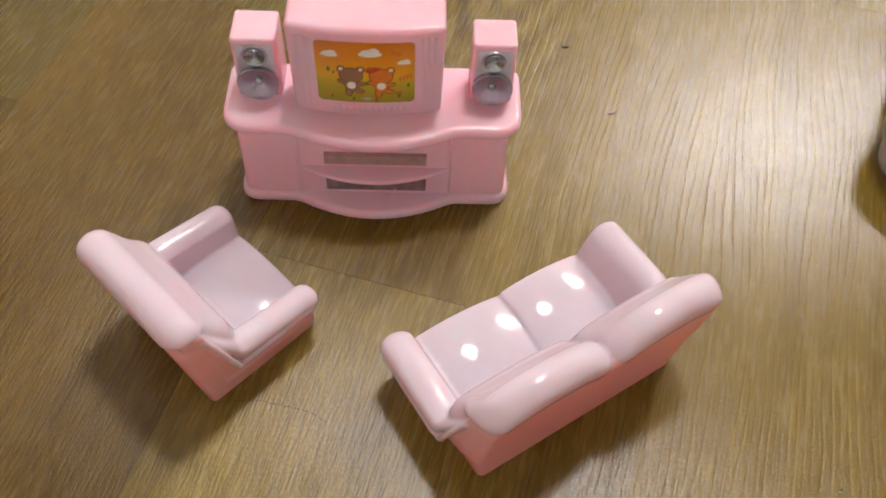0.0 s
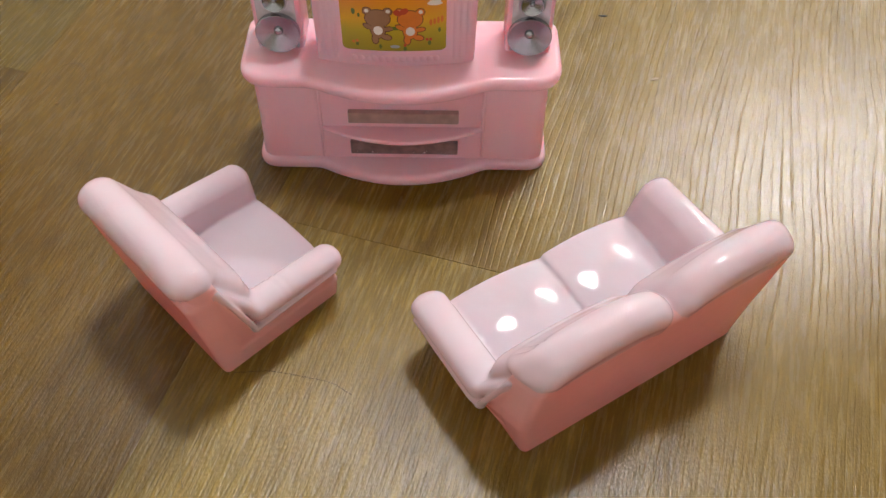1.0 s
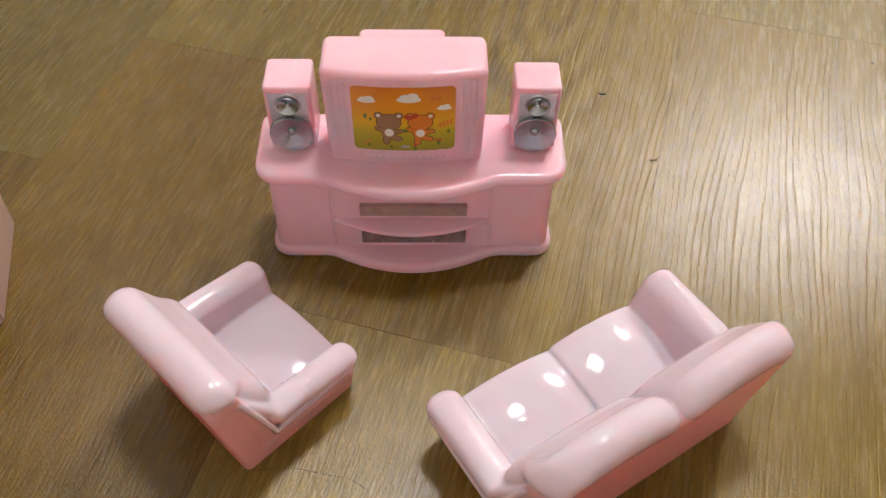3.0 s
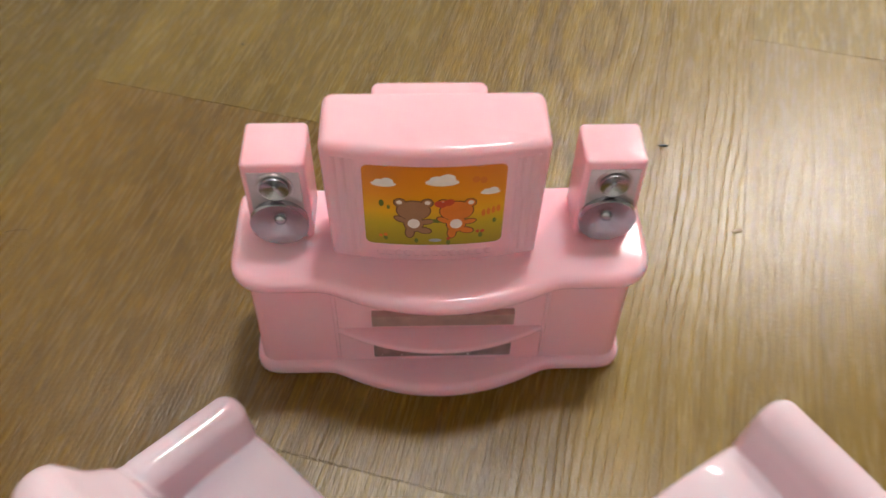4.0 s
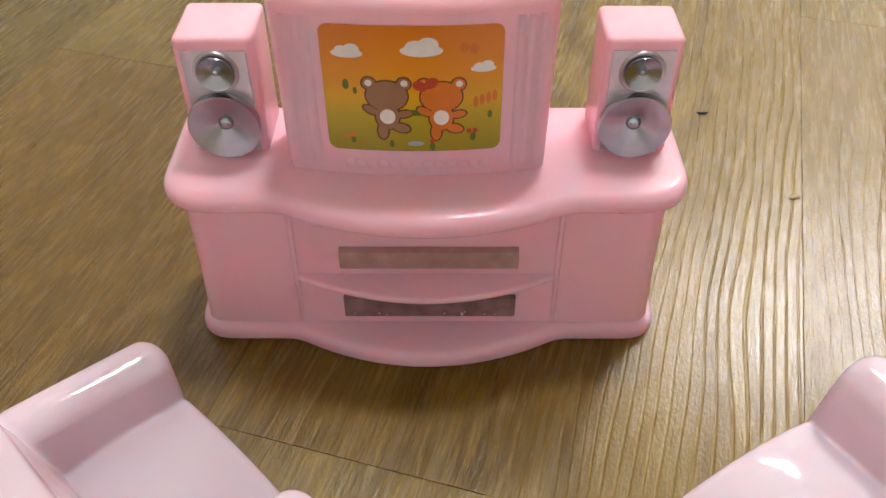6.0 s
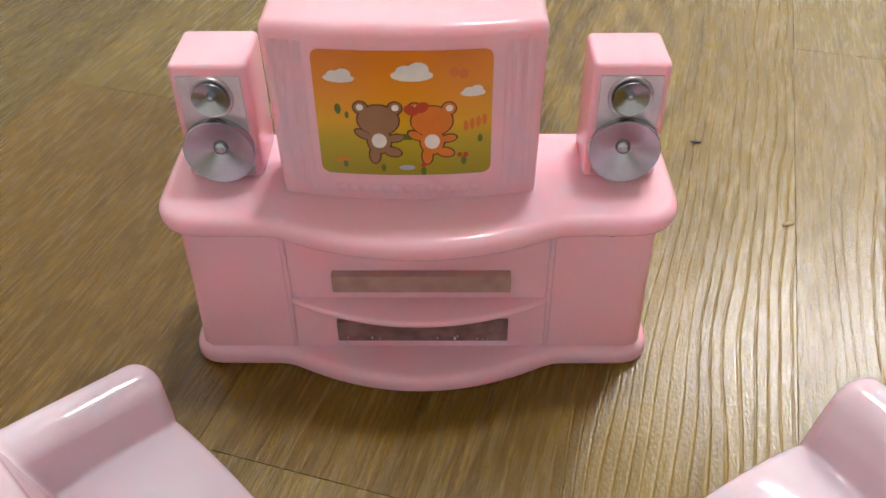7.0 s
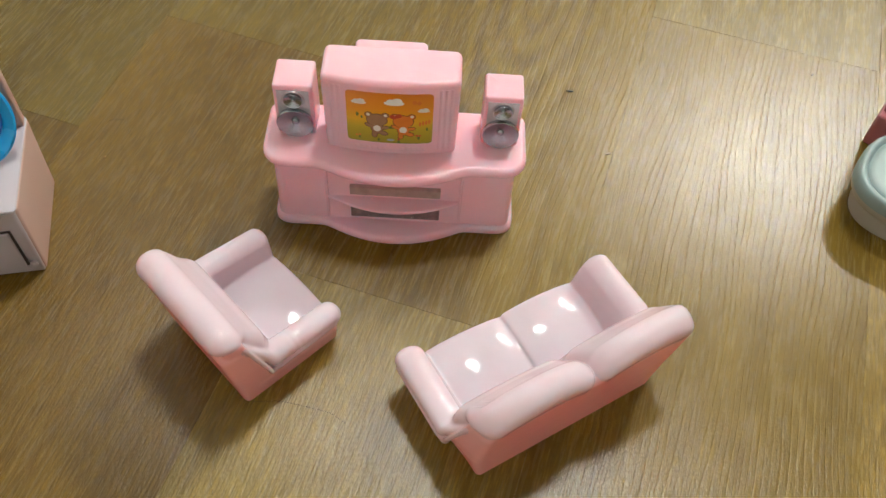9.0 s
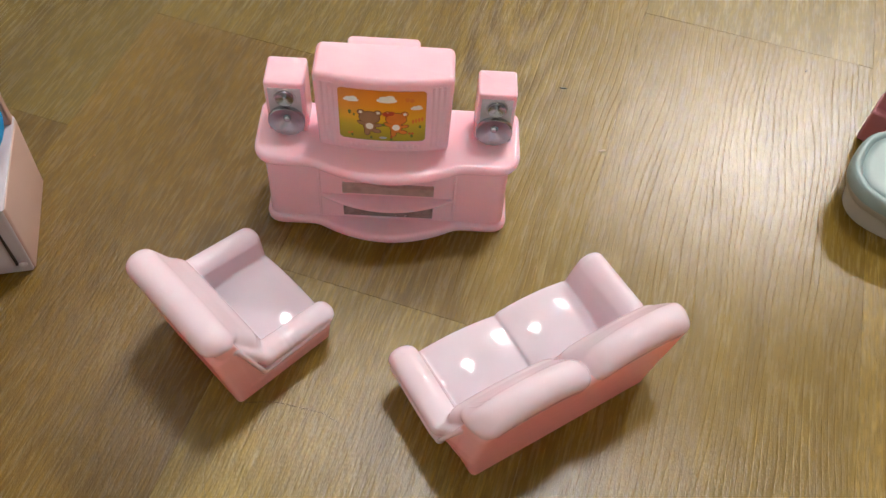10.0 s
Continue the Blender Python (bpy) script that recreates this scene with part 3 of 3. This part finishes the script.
def seat_piece(name, label, m, W, D, cushions, high, arm, flare, far_side, rear_flare, skew, lean, arch, dip, roll, sides, lift, crown, creases, seams):
    """A moulded seat. Local x across (0 at one outer side), y from the back (0) to the front, z up.
    roll: radius of the armrest's top; sides: its slope inwards; creases: dents in the back cushion; seams: dents across an arm."""
    t = thing(name, label, "toy furniture", "toy sofa set", m)
    valley, top_y = 0.0125, 0.0075
    inner = 2 * roll + sides - 0.0008
    bw = W / cushions
    wing_top = high - arch - 0.0042

    def rim(y):
        return np.interp(y, [top_y, valley, D], [wing_top, arm - 0.0074, arm - 0.0060])

    def pieces(x, y, z):
        out = []
        for c in range(cushions):
            mid = (c + 0.5) * bw
            u = (x - mid) / (bw / 2)
            zz = z + arch * np.abs(u) ** 2.4 * np.clip((z - 0.020) / (high - 0.026), 0, 1)
            belly = (0.0084, 0.62 * high)
            d = smoothmin(tapered((y, zz), (0.0122, 0.012), belly, 0.0085, 0.0084), tapered((y, zz), belly, (0.0035, high - 0.0059), 0.0084, 0.0059), 0.001)
            for cx, cz, cy in creases:
                d = d + 0.0006 * np.exp(-((x - cx) / 0.0006) ** 2 - ((z - cz) / 0.0030) ** 2) * (y > cy)
            tuck = 0.0004 + 0.0026 * (1 - smoothstep((z - wing_top + 0.004) / 0.006))
            lo = mid - bw / 2 + (tuck if c == 0 else -0.0004)
            hi = mid + bw / 2 - (tuck if c == cushions - 1 else -0.0004)
            out.append(("back_cushion", drawn_out(d, x, lo, hi, 0.0056), 0.0008))
        for side in (0, 1):
            e = x if side == 0 else W - x
            d = tapered((e, z), (roll - 0.0004, arm + dip * (y - 0.03) - roll), (roll + sides + 0.0030, 0.007), roll, roll - 0.0030)
            for sy in seams[side]:
                d = d + 0.00022 * np.exp(-((y - sy) / 0.0006) ** 2)
            d = drawn_out(d, y, valley, D + 0.0019, 0.0040)
            wing = tapered((e, y, z), (0.0030, valley + 0.0040, arm - 0.0052), (0.0026, top_y - 0.0012, wing_top - 0.0040), 0.0026, 0.0018)
            out.append(("armrest", smoothmin(d, wing, 0.0016), 0.0008))
        for side in (0, 1):
            e = x if side == 0 else W - x
            a = tapered((e, y, z), (-0.0003, D - 0.0030, arm - 0.0066), (-0.0003, valley + 0.0006, arm - 0.0072), 0.0008, 0.0010)
            b = tapered((e, y, z), (-0.0003, valley + 0.0006, arm - 0.0072), (0.0008, top_y - 0.0004, wing_top - 0.0030), 0.0010, 0.0007)
            out.append(("lip", smoothmin(a, b, 0.001), 0.0005))
        a0, a1 = inner - 0.001, W - inner + 0.001
        cw = (a1 - a0) / cushions
        for c in range(cushions):
            u = (x - (a0 + (c + 0.5) * cw) + lift) / (cw / 2)
            v = (y - crown) / 0.016
            top = 0.0146 + 0.05 * (y - 0.030) - 0.0022 * u * u - 0.0017 * np.clip(v, -1.2, 1.2) ** 2
            d = round_box((x, y, z), (a0 + c * cw - 0.001, 0.006, -0.02), (a0 + (c + 1) * cw + 0.001, D + 0.0014, 0.0164), 0.0022)
            out.append(("seat_cushion", -smoothmin(-d, -(z - top) * 0.93, 0.0016), 0.0004))
        d = round_box((x, y, z), (0.0006, 0.0006, -0.02), (W - 0.0006, D + 0.0004, 0.0100), 0.0022)
        rear = round_box((x, y + 0.055 * z, z), (0.0006, 0.0006, -0.02), (W - 0.0006, 0.0100, high * 0.80), 0.0028)
        d = np.minimum(d, rear)
        for e in (x, W - x):
            wall = round_box((e, y, z), (0.0010, 0.0006, -0.02), (0.0050, D - 0.0006, high), 0.0020)
            d = np.minimum(d, -smoothmin(-wall, -(z - rim(y)) * 0.72, 0.0010))
        out.append(("body", d, 0.0006))
        return out

    def whole(x, y, z):
        f = None
        for _, d, k in pieces(x, y, z):
            f = d if f is None else smoothmin(f, d, k)
        return f

    lo, hi = (-0.0026, -0.0032, -0.0012), (W + 0.0026, D + 0.0048, high + 0.0026)
    V, Q = surface_net(whole, lo, hi, 0.00048)
    for _ in range(2):
        d = 0.00004
        f = whole(*V.T)
        g = np.stack([(whole(*(V + d * e).T) - f) / d for e in np.eye(3)], 1)
        V = V - np.clip(f / np.maximum((g * g).sum(1), 0.2), -0.0004, 0.0004)[:, None] * g
    Q = Q[V[Q][:, :, 2].mean(1) > 0.0]
    mid = V[Q].mean(1)
    kinds = pieces(*mid.T)
    which = np.argmin(np.stack([d for _, d, _ in kinds]), axis=0)
    # sides lean outwards under the arms, the back leans to the rear
    x, y, z = V[:, 0], V[:, 1], np.maximum(V[:, 2], 0.0001)
    a = 2 * x / W - 1
    a = np.where(a > 0, a * far_side, a)
    spread = np.where(z < 0.024, z, 0.024 + 0.35 * (z - 0.024)) * (rear_flare + (1 - rear_flare) * smoothstep(y / 0.018))
    P = np.stack([x + a * flare * spread + skew * np.maximum(z - 0.018, 0), y - lean * z * (1 - y / D), z], 1)
    N = np.zeros_like(P)
    fn = np.cross(P[Q[:, 2]] - P[Q[:, 0]], P[Q[:, 3]] - P[Q[:, 1]])
    for k in range(4):
        np.add.at(N, Q[:, k], fn)
    N /= np.maximum(np.linalg.norm(N, axis=1, keepdims=True), 1e-12)
    for _ in range(2):
        mean = N[Q].mean(1)
        N = np.zeros_like(P)
        for k in range(4):
            np.add.at(N, Q[:, k], mean)
        N /= np.maximum(np.linalg.norm(N, axis=1, keepdims=True), 1e-12)

    def piece(nm, pick):
        if not pick.any():
            return
        q = Q[pick]
        ids, back = np.unique(q, return_inverse=True)
        me = bpy.data.meshes.new(nm)
        me.from_pydata(P[ids].tolist(), [], back.reshape(q.shape).tolist())
        me.materials.append(PALE_GLOW if nm == "base_shell" else PALE)
        me.shade_smooth()
        me.normals_split_custom_set_from_vertices(N[ids].tolist())
        ob = new(nm, me)
        ob.parent = t
        ob.shadow_terminator_geometry_offset = 0.25

    for k, (nm, _, _) in enumerate(kinds[:-1]):
        piece(nm, which == k)
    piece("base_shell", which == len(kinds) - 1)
    return t


def beside(ox, oy, turn, dx, dy):
    """A pose at (ox, oy), turned, then moved by (dx, dy) along its own axes."""
    return pose(ox, oy, 0, 0, 0, turn) @ pose(dx, dy, 0)


seat_piece("toy_sofa", "pale pink glossy plastic two-seat toy sofa", beside(0.0415, -0.1100, 32.2, -0.0029, -0.0010), 0.0824, 0.0488, 2, 0.0510, 0.0252,
           0.42, 0.72, 0.45, 0.165, 0.03, 0.0072, 0.0, 0.0050, 0.0014, 0.0028, 0.0370, ((0.0075, 0.042, 0.006), (0.0098, 0.043, 0.006)), ((), (0.0200,)))
seat_piece("toy_armchair", "pale pink glossy plastic toy armchair", beside(-0.0830, -0.0525, -44.5, -0.0010, -0.0013), 0.0495, 0.0452, 1, 0.0528, 0.0248,
           0.17, 1.0, 0.6, 0.0, 0.09, 0.0030, -0.09, 0.0045, 0.0002, 0.0002, 0.0265, (), ((0.0180,), (0.0245, 0.0268)))

# ---- toy washstand ----
ws = thing("toy_washstand", "white and peach plastic toy washstand with blue bowl", "toy furniture", m=pose(-0.1431, -0.0295, 0, 0, 0, 12.5))
WW, WD, WH = 0.070, 0.048, 0.0402
bm = bmesh.new()
block(bm, -WW, 0, 0, 0, WD, WH, 0.0012, 0.0008, -0.0012)
part("body", bm, PEACH, ws)
bm = bmesh.new()
block(bm, -WW, -0.0012, 0.0006, -0.0006, 0.0004, WH - 0.0004, 0.0005, 0.0003, -0.0009)
part("front_frame", bm, WHITE, ws)
bm = bmesh.new()
block(bm, -WW + 0.0006, -0.0018, WH, 0.0010, WD + 0.0006, WH + 0.0010, 0.0012, 0.0004)
part("top", bm, WHITE, ws)
bm = bmesh.new()
block(bm, -WW + 0.008, -0.0034, 0.0072, -0.0056, -0.0006, 0.0292, 0.0006, 0.0003)
door = part("door", bm, WHITE, ws)
bm = bmesh.new()
block(bm, -WW + 0.0072, -0.0025, 0.0066, -0.0048, -0.0009, 0.0300, 0.0002, 0.0001)
part("door_gap", bm, DARK, ws)
for x in (-0.0085, -0.030):
    bm = bmesh.new()
    lathe(bm, [(0.0022, 0), (0.0022, 0.001), (0.0012, 0.0024), (0.0001, 0.0026)], 16, Matrix.Translation((x, -0.0018, 0.0362)) @ pose(0, 0, 0, 90))
    part("knob", bm, WHITE, ws)
bm = bmesh.new()
lathe(bm, [(0.0016, 0), (0.0016, 0.0012), (0.0008, 0.0016), (0.0001, 0.0017)], 16, Matrix.Translation((-0.0031, -0.0012, 0.0066)) @ pose(0, 0, 0, 90))
part("hinge_knob", bm, WHITE, ws)
bm = bmesh.new()
block(bm, -WW, WD - 0.005, WH + 0.0008, 0.0006, WD - 0.0002, WH + 0.050, 0.0010, 0.0005)
back = part("back_panel", bm, PEACH, ws)
bm = bmesh.new()
lathe(bm, [(0.004, 0.0), (0.010, 0.001), (0.0175, 0.0040), (0.0200, 0.0075), (0.0192, 0.0082), (0.0150, 0.0060), (0.0140, 0.0035), (0.0001, 0.0032)], 48)
bowl_m = pose(-0.0165, 0.0385, WH + 0.0135, 60, 0, 0)
bowl = thing("toy_bowl", "blue plastic toy bowl tilted on the washstand", "toy bowl", m=ws.matrix_world @ bowl_m)
part("rim", bm, BLUE, bowl)
bm = bmesh.new()
lathe(bm, [(0.0139, 0.0034), (0.0139, 0.0040), (0.0001, 0.0040)], 40)
part("hollow", bm, DEEPBLUE, bowl)

bm = bmesh.new()
lathe(bm, [(0.0105, WH + 0.0006), (0.0108, WH + 0.0016), (0.0098, WH + 0.0017), (0.0080, WH + 0.0012), (0.0001, WH + 0.0011)], 40, Matrix.Translation((-0.0178, 0.0165, 0)))
part("basin", bm, SILVER, ws, "small silvery round basin")
bm = bmesh.new()
tap = [(0.0, WH), (0.0, WH + 0.006), (-0.0012, WH + 0.0085), (-0.0040, WH + 0.0092), (-0.0062, WH + 0.0082)]
skin(bm, [[(-0.0085 + 0.0010 * math.cos(a), 0.0265 + y + 0.0010 * math.sin(a), z) for a in np.linspace(0, 2 * math.pi, 10, endpoint=False)] for y, z in tap])
part("tap", bm, CHROME, ws, "small chrome tap")
bm = bmesh.new()
lathe(bm, [(0.0016, 0), (0.0016, 0.0010), (0.0010, 0.0020), (0.0001, 0.0022)], 16, Matrix.Translation((-0.0035, WD - 0.005, 0.0515)) @ pose(0, 0, 0, 90))
part("peg", bm, WHITE, ws, "small white peg")

# ---- toy toilet ----
wc = thing("toy_toilet", "mint and cream plastic toy toilet with rose tank", "toy furniture", m=pose(0.2347, 0.0281, 0, 0, 0, -33.8))


def egg(rx, rf, rb, n=72, square=2.58):
    """A squarish oval, its front and rear halves of different depth."""
    out = []
    for a in np.linspace(0, 2 * math.pi, n, endpoint=False):
        c, s = math.cos(a), math.sin(a)
        out.append((rx * math.copysign(abs(c) ** (2 / square), c), (rf if s < 0 else rb) * math.copysign(abs(s) ** (2 / square), s)))
    return resample(out, n)


def egg_loft(levels):
    bm = bmesh.new()
    e = egg(0.0239, 0.0242, 0.0225)
    skin(bm, [[(x * f, y * f, z) for x, y in e] for f, z in levels])
    return bm


part("pedestal", egg_loft([(0.84, 0.0), (0.885, 0.0004), (0.893, 0.0014), (0.893, 0.0040), (0.888, 0.0070), (0.880, 0.0090), (0.875, 0.0098)]), CREAM, wc)
part("bowl", egg_loft([(0.86, 0.0094), (0.915, 0.0100), (0.985, 0.0116), (1.050, 0.0138), (1.080, 0.0158), (1.083, 0.0172)]), CREAM, wc)
part("seat_ring", egg_loft([(1.082, 0.0172), (1.084, 0.0184), (1.076, 0.0204), (1.058, 0.0222), (1.030, 0.0233), (1.000, 0.0237), (0.965, 0.0236), (0.930, 0.0232), (0.905, 0.0226), (0.895, 0.0222)]), MINT, wc)
part("lid", egg_loft([(0.897, 0.0222), (0.880, 0.0226), (0.840, 0.0232), (0.76, 0.0235), (0.5, 0.0236), (0.05, 0.0236)]), MINT, wc)
bm = bmesh.new()
block(bm, -0.0282, 0.0313, 0.0, 0.0282, 0.0480, 0.0190, 0.0012, 0.0012)
part("tank_foot", bm, ROSE, wc)
bm = bmesh.new()
block(bm, -0.0276, 0.0356, 0.0180, 0.0276, 0.0478, 0.0420, 0.0014, 0.0012)
part("tank", bm, ROSE, wc)

# ---- litter on the floor ----
def crumb(name, label, x, y, lx, ly, h, turn, mat):
    t = thing(name, label, name.replace("_", " "), m=pose(x, y, 0.0001, 0, 0, turn))
    bm = bmesh.new()
    bmesh.ops.create_icosphere(bm, subdivisions=2, radius=1)
    for v in bm.verts:
        v.co = Vector((v.co.x * lx * (1 + 0.25 * noise.noise(v.co * 2)), v.co.y * ly, (v.co.z + 1) * h / 2)) + Vector((0, 0.4 * ly * math.sin(v.co.x * 2), 0))
    part("grain", bm, mat, t)


LINT = simple("dark_lint", (0.02, 0.035, 0.045), 0.9)
CRUMB = simple("tan_crumb", (0.30, 0.17, 0.06), 0.8)
crumb("lint", "short dark blue thread end lying on the floor", 0.0847, 0.0935, 0.0020, 0.0004, 0.0006, -10, LINT)
crumb("splinter", "tiny brown splinter lying on the floor", 0.1013, 0.0525, 0.0019, 0.0008, 0.0005, 0, simple("splinter_brown", (0.30, 0.21, 0.10), 0.8))
crumb("crumb", "tiny tan crumb lying on the floor", -0.1350, 0.0330, 0.0006, 0.0005, 0.0007, 0, CRUMB)

for x, y in ((0.2140, 0.1160), (-0.0730, 0.1540), (0.1578, -0.1145)):
    crumb("dust_speck", "tiny dark speck of dust on the floor", x, y, 0.0006, 0.0004, 0.0004, 20, LINT)

HAIR = simple("dark_hair", (0.035, 0.02, 0.012), 0.5)


def hair(label, pts, r=0.00006):
    t = thing("hair", label, "hair", "hairs on the floor")
    q = resample(pts, 40, False)
    for _ in range(4):
        q[1:-1] = 0.5 * q[1:-1] + 0.25 * (q[:-2] + q[2:])
    bm = bmesh.new()
    rings = []
    for i, (x, y) in enumerate(q):
        a, b = q[max(i - 1, 0)], q[min(i + 1, len(q) - 1)]
        d = (b - a) / np.hypot(*(b - a))
        rings.append([(x - d[1] * r * math.cos(w), y + d[0] * r * math.cos(w), 0.0001 + r + r * math.sin(w)) for w in np.linspace(0, 2 * math.pi, 6, endpoint=False)])
    skin(bm, rings)
    part("strand", bm, HAIR, t)


hair("thin dark curved hair lying by the armchair", [(-0.0480, -0.0860), (-0.0370, -0.0850), (-0.0260, -0.0870), (-0.0170, -0.0890), (-0.0110, -0.0930)])
hair("thin dark straight hair lying on the floor", [(-0.0580, -0.1010), (-0.0580, -0.1080), (-0.0580, -0.1170), (-0.0560, -0.1230)])
hair("thin dark curled hair lying on the floor", [(-0.1390, 0.0560), (-0.1360, 0.0570), (-0.1320, 0.0570), (-0.1290, 0.0530), (-0.1280, 0.0480)])

# ---- floor planks ----
PW, PL = 0.1225, 0.90
JOINTS = {0: -0.0345, -1: 0.092, -2: 0.0067, 1: 0.187}
# own plank tones; (0, -1) is paler and also carries the lamp's bluish sheen
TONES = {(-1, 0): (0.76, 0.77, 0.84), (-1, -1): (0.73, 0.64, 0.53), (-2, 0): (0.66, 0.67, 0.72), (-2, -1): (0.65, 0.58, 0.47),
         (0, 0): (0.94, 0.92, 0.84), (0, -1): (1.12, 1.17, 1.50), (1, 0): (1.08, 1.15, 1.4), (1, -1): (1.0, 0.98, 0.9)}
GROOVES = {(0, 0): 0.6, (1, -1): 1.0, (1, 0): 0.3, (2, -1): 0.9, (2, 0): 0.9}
SPECIAL = {(0, 0): WOOD_KNOT, (1, -1): WOOD_PLAIN}
rng = random.Random(4)


def plank_mesh(w, l):
    bm = bmesh.new()
    g, e = 0.00002, 0.00007
    loft(bm, np.array([(g, e), (w - g, e), (w - g, l - e), (g, l - e)]), [(0, -0.008), (0, -0.00012), (0.00004, -0.00004), (0.00012, 0.0)])
    bmesh.ops.recalc_face_normals(bm, faces=bm.faces)
    me = bpy.data.meshes.new("plank")
    bm.to_mesh(me)
    bm.free()
    me.materials.append(WOOD)
    return me


shared = {}
for row in range(math.floor((P0 + 0.038) / PW), math.ceil((P1 + 0.038) / PW)):
    x0, x1 = max(P0, -0.038 + row * PW), min(P1, -0.038 + (row + 1) * PW)
    j = JOINTS.get(row, rng.uniform(-0.45, 0.45))
    k = math.floor((Q0 - j) / PL)
    while j + k * PL < Q1:
        y0, y1 = max(Q0, j + k * PL), min(Q1, j + (k + 1) * PL)
        if y1 - y0 > 0.01 and x1 - x0 > 0.005:
            key = (round(x1 - x0, 4), round(y1 - y0, 4))
            if key not in shared:
                shared[key] = plank_mesh(*key)
            ob = new("plank", shared[key])
            ob.parent = floor
            if (row, k) in SPECIAL:
                ob.material_slots[0].link = "OBJECT"
                ob.material_slots[0].material = SPECIAL[row, k]
            ob.matrix_basis = pose(x0, y0, 0)
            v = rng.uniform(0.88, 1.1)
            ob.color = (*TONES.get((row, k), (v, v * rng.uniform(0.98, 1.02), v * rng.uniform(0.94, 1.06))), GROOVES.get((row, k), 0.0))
        k += 1
